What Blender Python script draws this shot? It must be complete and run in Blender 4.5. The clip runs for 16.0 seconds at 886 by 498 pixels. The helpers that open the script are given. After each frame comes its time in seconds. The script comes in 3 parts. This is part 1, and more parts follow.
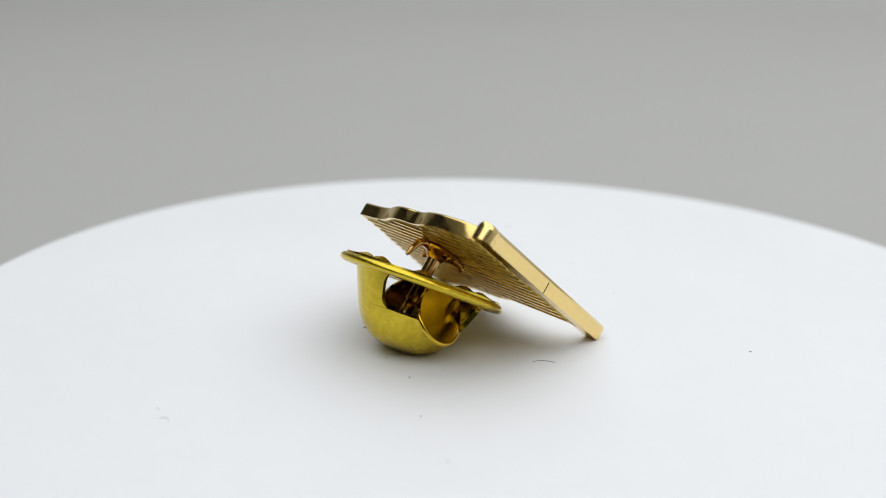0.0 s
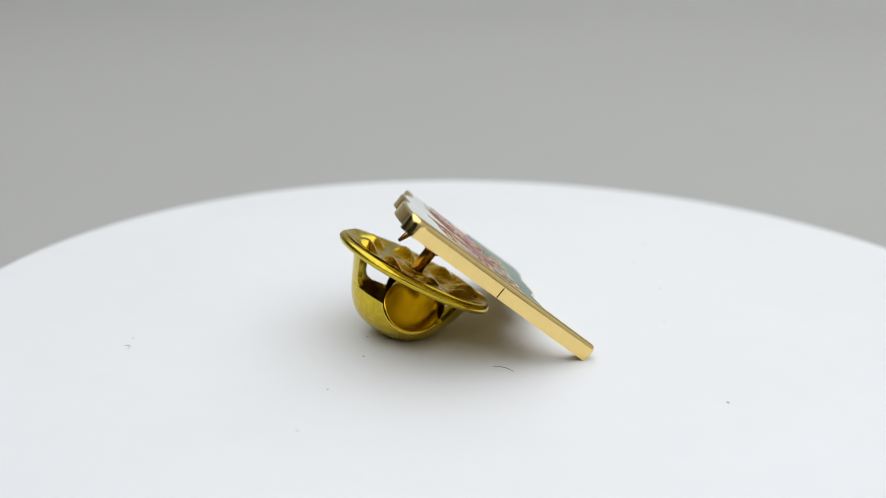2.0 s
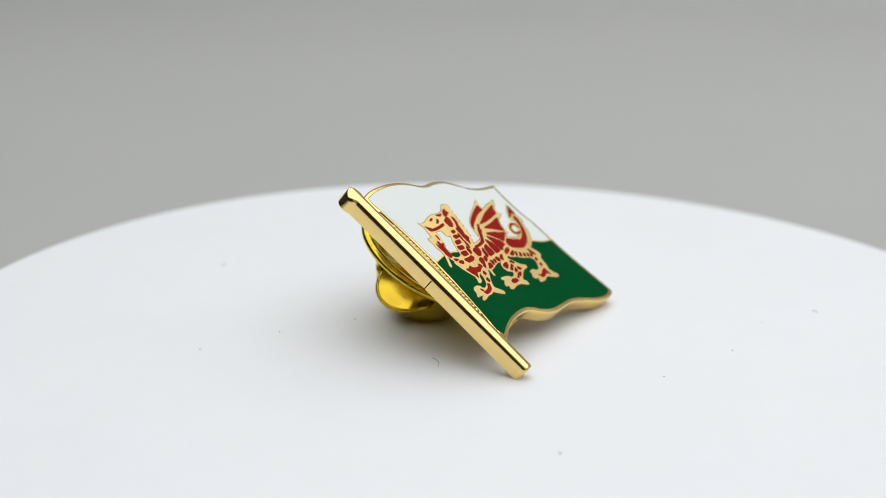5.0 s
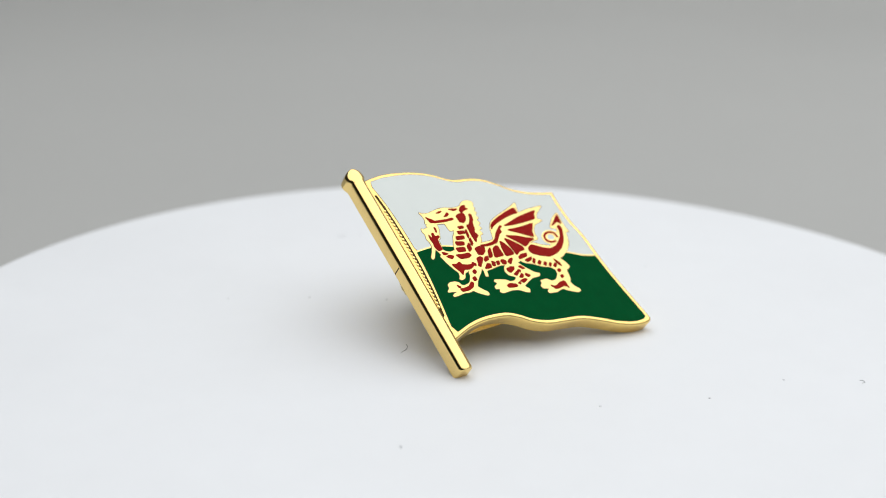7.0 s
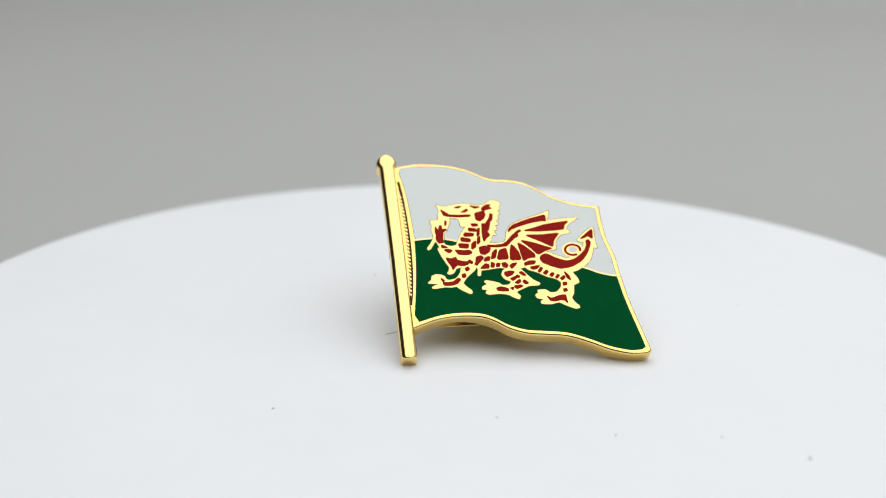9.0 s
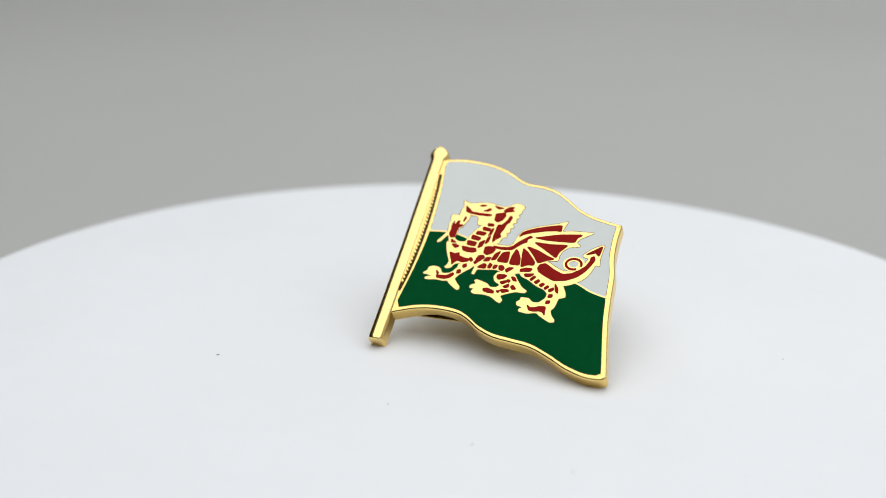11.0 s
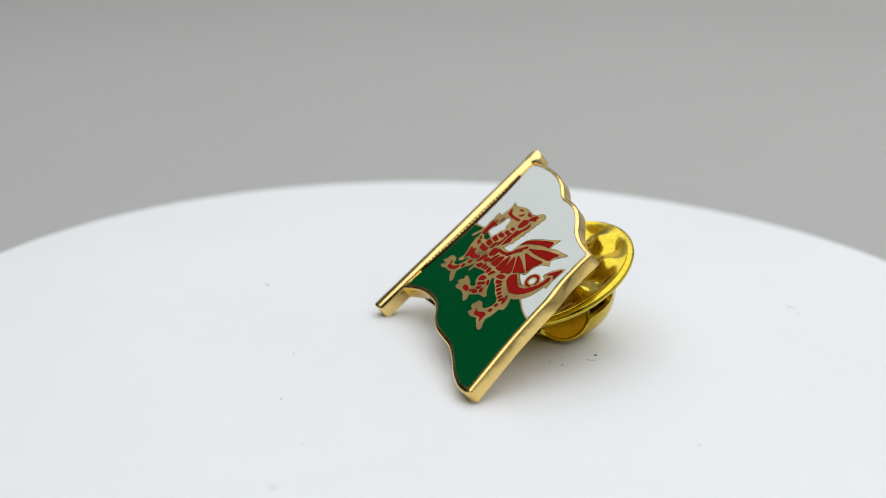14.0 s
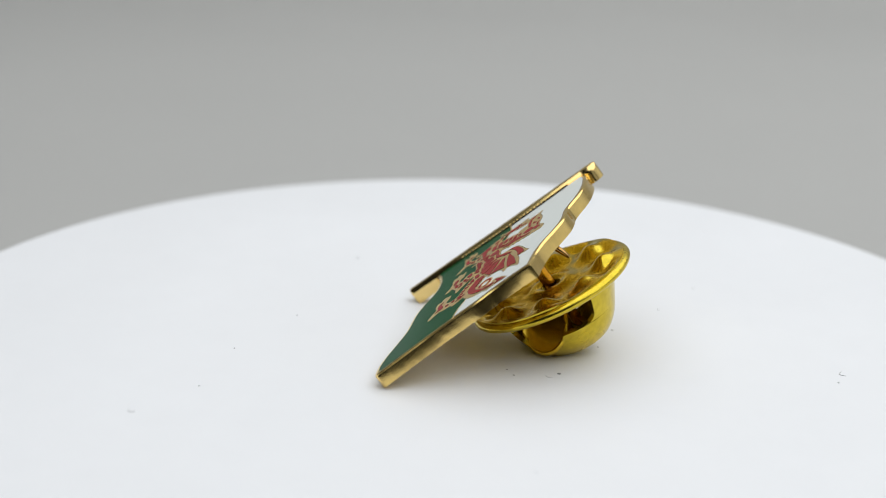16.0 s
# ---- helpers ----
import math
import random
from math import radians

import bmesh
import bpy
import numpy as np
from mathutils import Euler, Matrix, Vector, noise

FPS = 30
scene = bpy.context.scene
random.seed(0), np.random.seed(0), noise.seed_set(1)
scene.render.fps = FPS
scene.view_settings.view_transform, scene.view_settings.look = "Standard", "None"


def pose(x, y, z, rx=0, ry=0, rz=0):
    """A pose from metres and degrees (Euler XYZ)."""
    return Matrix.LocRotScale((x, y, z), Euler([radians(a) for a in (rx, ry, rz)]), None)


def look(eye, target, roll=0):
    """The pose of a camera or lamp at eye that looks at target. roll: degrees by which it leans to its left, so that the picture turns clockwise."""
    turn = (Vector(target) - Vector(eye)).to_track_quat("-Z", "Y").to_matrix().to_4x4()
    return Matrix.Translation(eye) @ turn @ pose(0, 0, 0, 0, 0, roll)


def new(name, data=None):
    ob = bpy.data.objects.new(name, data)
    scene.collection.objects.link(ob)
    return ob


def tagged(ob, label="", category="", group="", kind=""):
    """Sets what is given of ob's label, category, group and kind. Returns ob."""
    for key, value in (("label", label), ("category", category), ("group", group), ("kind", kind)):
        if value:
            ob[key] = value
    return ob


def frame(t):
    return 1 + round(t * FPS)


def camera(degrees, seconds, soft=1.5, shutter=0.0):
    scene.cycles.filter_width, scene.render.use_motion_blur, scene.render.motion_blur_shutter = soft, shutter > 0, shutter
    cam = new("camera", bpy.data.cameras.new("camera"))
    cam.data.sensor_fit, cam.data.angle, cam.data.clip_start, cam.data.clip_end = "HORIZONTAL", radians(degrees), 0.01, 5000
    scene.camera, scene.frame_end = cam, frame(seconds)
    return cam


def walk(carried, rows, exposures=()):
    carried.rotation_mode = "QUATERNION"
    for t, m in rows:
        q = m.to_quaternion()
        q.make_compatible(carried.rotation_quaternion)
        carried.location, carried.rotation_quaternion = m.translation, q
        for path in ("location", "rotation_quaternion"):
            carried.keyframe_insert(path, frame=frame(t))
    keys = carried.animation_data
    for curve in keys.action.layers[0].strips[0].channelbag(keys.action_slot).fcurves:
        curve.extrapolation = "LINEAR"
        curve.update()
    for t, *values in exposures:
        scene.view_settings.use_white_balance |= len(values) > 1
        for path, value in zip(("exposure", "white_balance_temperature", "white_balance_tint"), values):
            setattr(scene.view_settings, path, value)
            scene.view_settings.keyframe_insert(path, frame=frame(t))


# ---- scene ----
from mathutils.geometry import tessellate_polygon

MM = 0.001

# ---- camera ----
cam = camera(37.322, 16.0, 0.6)
cam.data.dof.use_dof = True
cam.data.dof.focus_distance = 0.0850
cam.data.dof.aperture_fstop = 32.0
EYE = Vector((0.0, -0.0835, 0.033733))
TILT, PAN, ROLL = radians(18.384), radians(-1.971), 1.512
AHEAD = Vector((math.sin(PAN) * math.cos(TILT), math.cos(PAN) * math.cos(TILT), -math.sin(TILT)))
STAND = look(EYE, EYE + AHEAD, ROLL)
walk(cam, [(0.0, STAND), (16.0, STAND)], [(0.0, 0.0), (4.0, 0.0), (7.0, -0.01), (12.5, -0.03), (16.0, -0.01)])


def spin(t):
    """Turn of the platter about its axle, in degrees."""
    return -14.4419 * t - 0.027979 * (t - 8.0) ** 2


# ---- light ----
world = bpy.data.worlds.new("world")
scene.world = world
world.use_nodes = True
world.node_tree.nodes["Background"].inputs[0].default_value = (0.80, 0.88, 1.0, 1)
world.node_tree.nodes["Background"].inputs[1].default_value = 0.25
scene.view_settings.exposure = 0.0


def softbox(name, at, target, w, h, watts, colour):
    data = bpy.data.lights.new(name, "AREA")
    data.shape, data.size, data.size_y = "RECTANGLE", w, h
    data.energy, data.color = watts, colour
    ob = new(name, data)
    ob.matrix_world = look(at, target)
    return ob


softbox("ceiling_softbox", (0.06, 0.03, 0.262), (0.06, 0.03, 0.0), 0.57, 0.60, 1.62, (0.97, 1.0, 1.02))


# ---- materials ----
def material(name, colour, rough, metal=0.0, spread=0.06, scale=900.0, bump=0.0, bump_scale=3000.0, rough_spread=0.06, coat=0.0, specular=0.5):
    """A principled surface with colour and gloss varied at two scales."""
    m = bpy.data.materials.new(name)
    m.use_nodes = True
    nt = m.node_tree
    bsdf = nt.nodes["Principled BSDF"]
    tc = nt.nodes.new("ShaderNodeTexCoord")

    def grain(s, detail):
        n = nt.nodes.new("ShaderNodeTexNoise")
        n.inputs["Scale"].default_value, n.inputs["Detail"].default_value = s, detail
        nt.links.new(tc.outputs["Object"], n.inputs["Vector"])
        return n

    big, fine = grain(scale, 3.0), grain(scale * 6.0, 4.0)
    mix = nt.nodes.new("ShaderNodeMath")
    mix.operation = "ADD"
    nt.links.new(big.outputs["Fac"], mix.inputs[0])
    nt.links.new(fine.outputs["Fac"], mix.inputs[1])
    ramp = nt.nodes.new("ShaderNodeMapRange")
    ramp.inputs["From Min"].default_value, ramp.inputs["From Max"].default_value = 0.6, 1.4
    ramp.inputs["To Min"].default_value, ramp.inputs["To Max"].default_value = 1.0 - spread, 1.0 + spread
    nt.links.new(mix.outputs[0], ramp.inputs["Value"])
    tone = nt.nodes.new("ShaderNodeVectorMath")
    tone.operation = "SCALE"
    tone.inputs[0].default_value = colour
    nt.links.new(ramp.outputs[0], tone.inputs["Scale"])
    nt.links.new(tone.outputs[0], bsdf.inputs["Base Color"])
    gloss = nt.nodes.new("ShaderNodeMapRange")
    gloss.inputs["From Min"].default_value, gloss.inputs["From Max"].default_value = 0.3, 0.7
    gloss.inputs["To Min"].default_value = max(0.02, rough - rough_spread)
    gloss.inputs["To Max"].default_value = rough + rough_spread
    nt.links.new(big.outputs["Fac"], gloss.inputs["Value"])
    nt.links.new(gloss.outputs[0], bsdf.inputs["Roughness"])
    bsdf.inputs["Metallic"].default_value = metal
    bsdf.inputs["Specular IOR Level"].default_value = specular
    bsdf.inputs["Coat Weight"].default_value = coat
    bsdf.inputs["Coat Roughness"].default_value = 0.04
    if bump:
        rel = grain(bump_scale, 5.0)
        bp = nt.nodes.new("ShaderNodeBump")
        bp.inputs["Strength"].default_value, bp.inputs["Distance"].default_value = bump, 0.00002
        nt.links.new(rel.outputs["Fac"], bp.inputs["Height"])
        nt.links.new(bp.outputs[0], bsdf.inputs["Normal"])
    return m


GOLD = material("polished_gold_plating", (0.89, 0.66, 0.26), 0.13, 1.0, 0.05, 300.0, 0.10, 1500.0, 0.05)
GOLD_EDGE = material("worn_gold_edge", (0.88, 0.635, 0.22), 0.15, 1.0, 0.10, 400.0, 0.50, 1100.0, 0.06)
GOLD_LINE = material("gold_cloisonne_line", (0.92, 0.66, 0.26), 0.32, 1.0, 0.05, 500.0, 0.08, 2500.0, 0.06)
GOLD_BACK = material("stippled_gold_plating", (0.87, 0.61, 0.21), 0.24, 1.0, 0.08, 500.0, 0.35, 4000.0, 0.08)
HATCHED = material("cross_hatched_gold", (0.76, 0.56, 0.12), 0.28, 0.50, 0.08, 500.0, 0.0, 4000.0, 0.08)


def hatch(m):
    """Fine parallel scoring across the back of the plate."""
    nt = m.node_tree
    tc = nt.nodes.new("ShaderNodeTexCoord")
    wave = nt.nodes.new("ShaderNodeTexWave")
    wave.wave_type, wave.bands_direction = "BANDS", "X"
    wave.inputs["Scale"].default_value, wave.inputs["Distortion"].default_value = 2000.0, 0.6
    nt.links.new(tc.outputs["Object"], wave.inputs["Vector"])
    bp = nt.nodes.new("ShaderNodeBump")
    bp.inputs["Strength"].default_value, bp.inputs["Distance"].default_value = 0.8, 0.00004
    nt.links.new(wave.outputs["Fac"], bp.inputs["Height"])
    nt.links.new(bp.outputs[0], nt.nodes["Principled BSDF"].inputs["Normal"])


hatch(HATCHED)
# Near-black gold: the shade in seam and groove is put into the colour.
GOLD_DARK = material("gold_with_seam_shade", (0.05, 0.03, 0.01), 0.4, 1.0)
# Post gold: dark reflections and shade are put into its base colour.
GOLD_POST = material("shade_toned_gold_wire", (0.52, 0.30, 0.10), 0.16, 1.0, 0.15, 700.0, 0.4, 2500.0, 0.06)
BRASS = material("pressed_brass", (0.62, 0.465, 0.042), 0.22, 1.0, 0.22, 420.0, 0.60, 1500.0, 0.13)
BRASS_SMOOTH = material("smooth_brass", (0.70, 0.47, 0.04), 0.13, 1.0, 0.12, 420.0, 0.25, 900.0, 0.05)
WHITE_ENAMEL = material("white_enamel", (0.77, 0.80, 0.77), 0.16, 0.0, 0.015, 200.0, 0.02, 600.0, 0.03, 0.0, 0.035)
# Dark brown for the contours added round enamel and gold.
DARK_OUTLINE = material("thin_dark_outline", (0.12, 0.075, 0.03), 0.4, 0.3)
RED_RIM = material("dark_red_enamel_rim", (0.07, 0.004, 0.003), 0.3, 0.0, 0.1, 400.0, 0.0, 600.0, 0.03, 0.0, 0.035)
GREEN_ENAMEL = material("green_enamel", (0.0004, 0.072, 0.019), 0.16, 0.0, 0.10, 200.0, 0.02, 600.0, 0.03, 0.0, 0.012)
RED_ENAMEL = material("red_enamel", (0.31, 0.010, 0.007), 0.18, 0.0, 0.12, 400.0, 0.02, 600.0, 0.03, 0.0, 0.035)
PLATTER = material("matt_white_platter", (0.795, 0.798, 0.815), 0.55, 0.0, 0.012, 60.0, 0.05, 2500.0, 0.05)
PAPER = material("grey_backdrop_paper", (0.414, 0.409, 0.395), 0.85, 0.0, 0.02, 4.0)
BOOTH = material("white_booth_wall", (0.74, 0.74, 0.73), 0.8, 0.0, 0.03, 6.0)
# Unseen west wall, kept near black so the pole's shoulder reflects dark.
GREY_WALL = material("added_dark_side_wall", (0.03, 0.03, 0.031), 0.8, 0.0, 0.05, 6.0)
# Near-black colour of unseen surroundings that the gold edges reflect.
DARK_SURROUND = material("added_dark_surround", (0.03, 0.03, 0.031), 0.8, 0.0, 0.1, 5.0)
DUST = material("dark_dust", (0.26, 0.26, 0.27), 0.8, 0.0, 0.2, 3000.0)
PALE_DUST = material("pale_dust", (0.60, 0.60, 0.61), 0.8, 0.0, 0.2, 3000.0)


# ---- mesh helpers ----
def finish(name, bm, mat, parent=None, label="", smooth=40):
    """Links a bmesh as one mesh object."""
    bmesh.ops.recalc_face_normals(bm, faces=bm.faces)
    me = bpy.data.meshes.new(name)
    if smooth:
        for f in bm.faces:
            f.smooth = True
        for e in bm.edges:
            e.smooth = len(e.link_faces) == 2 and e.calc_face_angle(3.0) < radians(smooth)
    bm.to_mesh(me)
    bm.free()
    me.materials.append(mat)
    ob = new(name, me)
    if parent is not None:
        ob.parent = parent
    if label:
        ob["label"] = label
    return ob


def part(name, bm, mat, parent, label="", smooth=40):
    return finish(name, bm, mat, parent, label, smooth)


def rounded(points, times=2, closed=True, cut=0.22):
    """Corner cutting of an outline."""
    pts = [Vector((p[0], p[1])) for p in points]
    for _ in range(times):
        res = [] if closed else [pts[0]]
        for i in range(len(pts) if closed else len(pts) - 1):
            a, b = pts[i], pts[(i + 1) % len(pts)]
            res += [a.lerp(b, cut), a.lerp(b, 1.0 - cut)]
        pts = res if closed else res + [pts[-1]]
    return pts


def curve(points, steps=6):
    """A smooth open line through points."""
    pts = [Vector((p[0], p[1])) for p in points]
    pts = [2 * pts[0] - pts[1]] + pts + [2 * pts[-1] - pts[-2]]
    res = []
    for i in range(1, len(pts) - 2):
        a, b, c, d = pts[i - 1:i + 3]
        for k in range(steps):
            s = k / steps
            res.append(0.5 * (2 * b + (c - a) * s + (2 * a - 5 * b + 4 * c - d) * s * s + (3 * b - a - 3 * c + d) * s ** 3))
    return res + [pts[-2]]


def inset(points, d):
    """A closed outline moved inwards by d (anticlockwise outlines)."""
    n = len(points)
    area = sum(points[i].x * points[(i + 1) % n].y - points[(i + 1) % n].x * points[i].y for i in range(n))
    sign = 1 if area > 0 else -1
    res = []
    for i in range(n):
        a, b = points[i - 1], points[(i + 1) % n]
        t = b - a
        if t.length > 1e-9:
            t.normalize()
        res.append(points[i] + Vector((-t.y, t.x)) * d * sign)
    return res


def slab(points, low, high, bevel=0.0, bm=None):
    """A plate with that outline (mm), from low to high, its upper edge eased by bevel."""
    bm = bm or bmesh.new()
    rings = [(points, low), (points, high - bevel)]
    if bevel:
        rings += [(inset(points, bevel * (1.0 - math.cos(a))), high - bevel * (1.0 - math.sin(a))) for a in [radians(q) for q in (18, 36, 54, 72, 90)]]
    made = [[bm.verts.new((p.x, p.y, z)) for p in ps] for ps, z in rings]
    n = len(points)
    for a, b in zip(made, made[1:]):
        for i in range(n):
            bm.faces.new((a[i], a[(i + 1) % n], b[(i + 1) % n], b[i]))
    for ring in (made[0], made[-1]):
        for tri in tessellate_polygon([[Vector((q.co.x, q.co.y, 0.0)) for q in ring]]):
            bm.faces.new([ring[k] for k in tri])
    for ring in made:
        for q in ring:
            q.co *= MM
    return bm


def ribbon(points, width, low, high):
    """A raised line along points (mm)."""
    pts = [Vector((p[0], p[1])) for p in points]
    bm = bmesh.new()
    rings = []
    for i, p in enumerate(pts):
        t = (pts[min(i + 1, len(pts) - 1)] - pts[max(i - 1, 0)]).normalized()
        side = Vector((-t.y, t.x)) * width / 2
        a, b = p + side, p - side
        rings.append([bm.verts.new((q.x * MM, q.y * MM, z * MM)) for q, z in ((a, low), (a, high), (b, high), (b, low))])
    for a, b in zip(rings, rings[1:]):
        for k in range(4):
            bm.faces.new((a[k], a[(k + 1) % 4], b[(k + 1) % 4], b[k]))
    bm.faces.new(rings[0])
    bm.faces.new(rings[-1])
    return bm


def turned(profile, steps=64, bm=None, closed=False):
    """A solid of revolution about z from (radius, height) pairs in mm."""
    bm = bm or bmesh.new()
    rings = []
    for r, z in profile:
        if r < 1e-6:
            rings.append([bm.verts.new((0, 0, z * MM))])
        else:
            rings.append([bm.verts.new((r * MM * math.cos(2 * math.pi * k / steps), r * MM * math.sin(2 * math.pi * k / steps), z * MM)) for k in range(steps)])
    for a, b in zip(rings, rings[1:]):
        for k in range(steps):
            q = (k + 1) % steps
            if len(a) == 1 and len(b) > 1:
                bm.faces.new((a[0], b[k], b[q]))
            elif len(b) == 1 and len(a) > 1:
                bm.faces.new((a[k], a[q], b[0]))
            elif len(a) > 1:
                bm.faces.new((a[k], a[q], b[q], b[k]))
    return bm


def tube(points, radii, steps=10, bm=None):
    """A round bar through 3D points (mm)."""
    bm = bm or bmesh.new()
    pts = [Vector(p) for p in points]
    rings = []
    for i, p in enumerate(pts):
        t = (pts[min(i + 1, len(pts) - 1)] - pts[max(i - 1, 0)]).normalized()
        a = t.cross(Vector((0.31, 0.17, 0.93))).normalized()
        b = t.cross(a)
        r = radii[i] if isinstance(radii, (list, tuple)) else radii
        rings.append([bm.verts.new((p + (a * math.cos(2 * math.pi * k / steps) + b * math.sin(2 * math.pi * k / steps)) * r) * MM) for k in range(steps)])
    for a, b in zip(rings, rings[1:]):
        for k in range(steps):
            bm.faces.new((a[k], a[(k + 1) % steps], b[(k + 1) % steps], b[k]))
    bm.faces.new(rings[0])
    bm.faces.new(rings[-1])
    return bm


def sheet(grid, thick, mat_bm=None):
    """A bent sheet of metal from a grid of 3D points (mm), with that thickness."""
    bm = mat_bm or bmesh.new()
    rows, cols = len(grid), len(grid[0])
    P = [[Vector(p) for p in row] for row in grid]
    top, low = [], []
    for i in range(rows):
        ta, tb = [], []
        for j in range(cols):
            du = P[min(i + 1, rows - 1)][j] - P[max(i - 1, 0)][j]
            dv = P[i][min(j + 1, cols - 1)] - P[i][max(j - 1, 0)]
            nrm = du.cross(dv)
            nrm = nrm.normalized() if nrm.length > 1e-9 else Vector((0, 0, 1))
            ta.append(bm.verts.new((P[i][j] + nrm * thick / 2) * MM))
            tb.append(bm.verts.new((P[i][j] - nrm * thick / 2) * MM))
        top.append(ta)
        low.append(tb)
    for i in range(rows - 1):
        for j in range(cols - 1):
            bm.faces.new((top[i][j], top[i + 1][j], top[i + 1][j + 1], top[i][j + 1]))
            bm.faces.new((low[i][j], low[i][j + 1], low[i + 1][j + 1], low[i + 1][j]))
    for i in range(rows - 1):
        for j in (0, cols - 1):
            bm.faces.new((top[i][j], low[i][j], low[i + 1][j], top[i + 1][j]))
    for j in range(cols - 1):
        for i in (0, rows - 1):
            bm.faces.new((top[i][j], top[i][j + 1], low[i][j + 1], low[i][j]))
    return bm


# ---- the booth ----
FLOOR = -12.0 * MM


def backdrop():
    """Seamless paper that runs along the table and curves up behind."""
    bm = bmesh.new()
    line = [(-0.10, 0.0)] + [(0.24, 0.0)]
    line += [(0.24 + 0.10 * math.sin(a), 0.10 - 0.10 * math.cos(a)) for a in [radians(9 * k) for k in range(1, 11)]]
    line += [(0.34, 0.284)]
    rows = [[bm.verts.new((x, y, FLOOR + z)) for y, z in line] for x in (-0.36, 0.36)]
    back = [[bm.verts.new((x, y + (0.004 if z > 0.05 else 0), FLOOR + z - (0.004 if z <= 0.05 else 0))) for y, z in line] for x in (-0.36, 0.36)]
    for i in range(len(line) - 1):
        bm.faces.new((rows[0][i], rows[1][i], rows[1][i + 1], rows[0][i + 1]))
        bm.faces.new((back[0][i], back[0][i + 1], back[1][i + 1], back[1][i]))
    ob = finish("backdrop", bm, PAPER)
    tagged(ob, "seamless light grey paper sweep behind the turntable", "backdrop", kind="structure")


def box_wall(name, lo, hi, mat, label, category="wall"):
    bm = bmesh.new()
    bmesh.ops.create_cube(bm, size=1.0)
    for v in bm.verts:
        v.co = Vector([lo[k] + (v.co[k] + 0.5) * (hi[k] - lo[k]) for k in range(3)])
    ob = finish(name, bm, mat, smooth=0)
    tagged(ob, label, category, kind="structure")


backdrop()
box_wall("wall_west", (-0.39, -0.40, FLOOR - 0.01), (-0.37, 0.36, 0.292), GREY_WALL, "unseen dark side wall, added for dark reflections in the gold")
box_wall("wall_east", (0.37, -0.40, FLOOR - 0.01), (0.39, 0.36, 0.292), BOOTH, "plain white side wall of the photo booth")
box_wall("ceiling", (-0.39, -0.40, 0.272), (0.39, 0.36, 0.292), BOOTH, "plain white booth ceiling", "ceiling")
# Unseen wall, added in a dark and a white part to shape reflections.
box_wall("wall_south", (-0.39, -0.42, FLOOR - 0.01), (0.12, -0.40, 0.292), DARK_SURROUND, "unseen dark wall behind the camera, added for black reflections")
box_wall("wall_south_east", (0.12, -0.42, FLOOR - 0.01), (0.39, -0.40, 0.292), BOOTH, "unseen white wall behind the camera, added for bright reflections")
box_wall("floor", (-0.36, -0.40, FLOOR - 0.02), (0.36, -0.104, FLOOR - 0.001), DARK_SURROUND, "plain dark table top in front of the booth", "floor")


def turntable():
    """A matt white platter, not quite centred on its axle, with an eased rim."""
    R = 40.14
    prof = [(0.0, 0.0), (R * 0.5, 0.0), (R - 1.3, 0.0)]
    prof += [(R - 1.3 + 1.3 * math.sin(a), -1.3 + 1.3 * math.cos(a)) for a in [radians(15 * k) for k in range(1, 7)]]
    table = new("turntable")
    for name, line, label in (("platter", prof + [(R, -9.0), (R - 1.0, -10.0), (0.0, -10.0)], "matt white round platter with an eased rim"),
                              ("base", [(0.0, -10.0), (R - 4.0, -10.0), (R - 4.0, -12.0), (0.0, -12.0)], "plain white base under the platter")):
        bm = turned(line, 160)
        bmesh.ops.translate(bm, verts=bm.verts, vec=(1.028 * MM, 0.904 * MM, 0))
        part(name, bm, PLATTER, table, label, 50)
    return tagged(table, "round matt white display turntable, slowly turning", "turntable")


TURNTABLE = turntable()

# ---- the lapel pin, in mm: u along the flag, v up the pole, w out of its face ----
PIN_U = Vector((-0.76455771, 0.64351031, 0.03668765))
PIN_V = Vector((-0.48528729, -0.61216463, 0.62430017))
PIN_N = Vector((0.42420248, 0.45950946, 0.78032257))
PIN_AT = Vector((7.8027, 0.5946, 0.6900)) * MM
PIN_REST = Matrix.Translation(PIN_AT) @ Matrix((PIN_U, PIN_V, PIN_N)).transposed().to_4x4()
BACK = -0.95

TOP = [(0.1, 15.1), (1.71, 15.33), (3.1, 15.25), (4.3, 15.03), (5.45, 14.6), (6.5, 13.98), (7.2, 13.73), (8.15, 13.63), (9.2, 13.33),
       (10.2, 12.7), (11.1, 12.02), (12.2, 11.5), (13.3, 11.2), (14.2, 11.02)]
FLY = [(14.28, 10.9), (14.25, 9.7), (14.35, 8.3), (14.66, 6.9), (14.8, 5.33), (15.0, 3.56), (15.32, 1.82), (15.62, 0.33), (15.78, -0.5)]
FOOT = [(15.62, -0.68), (15.3, -0.78), (14.3, -0.74), (13.03, -0.35), (11.82, 0.25), (10.42, 0.82), (8.95, 1.04), (7.75, 1.22), (6.65, 1.66),
        (5.75, 2.27), (4.85, 2.64), (3.37, 2.76), (2.1, 2.62), (1.12, 2.33), (0.1, 1.95)]
OUTLINE = curve(TOP)[:-1] + [Vector((14.26, 11.0))] + curve(FLY) + curve(FOOT)
HOIST = curve([(0.62, 14.5), (0.90, 12.9), (1.08, 10.9), (1.15, 8.8), (1.06, 6.8), (0.85, 4.8), (0.62, 3.1)], 5)
EDGE = 0.30
FIELD_TOP = curve([(p[0], p[1] - EDGE) for p in TOP[1:-1]] + [(13.92, 10.78)], 5)
FIELD_FLY = curve([(p[0] - 0.36, p[1]) for p in FLY[1:-1]] + [(15.36, -0.26)], 5)
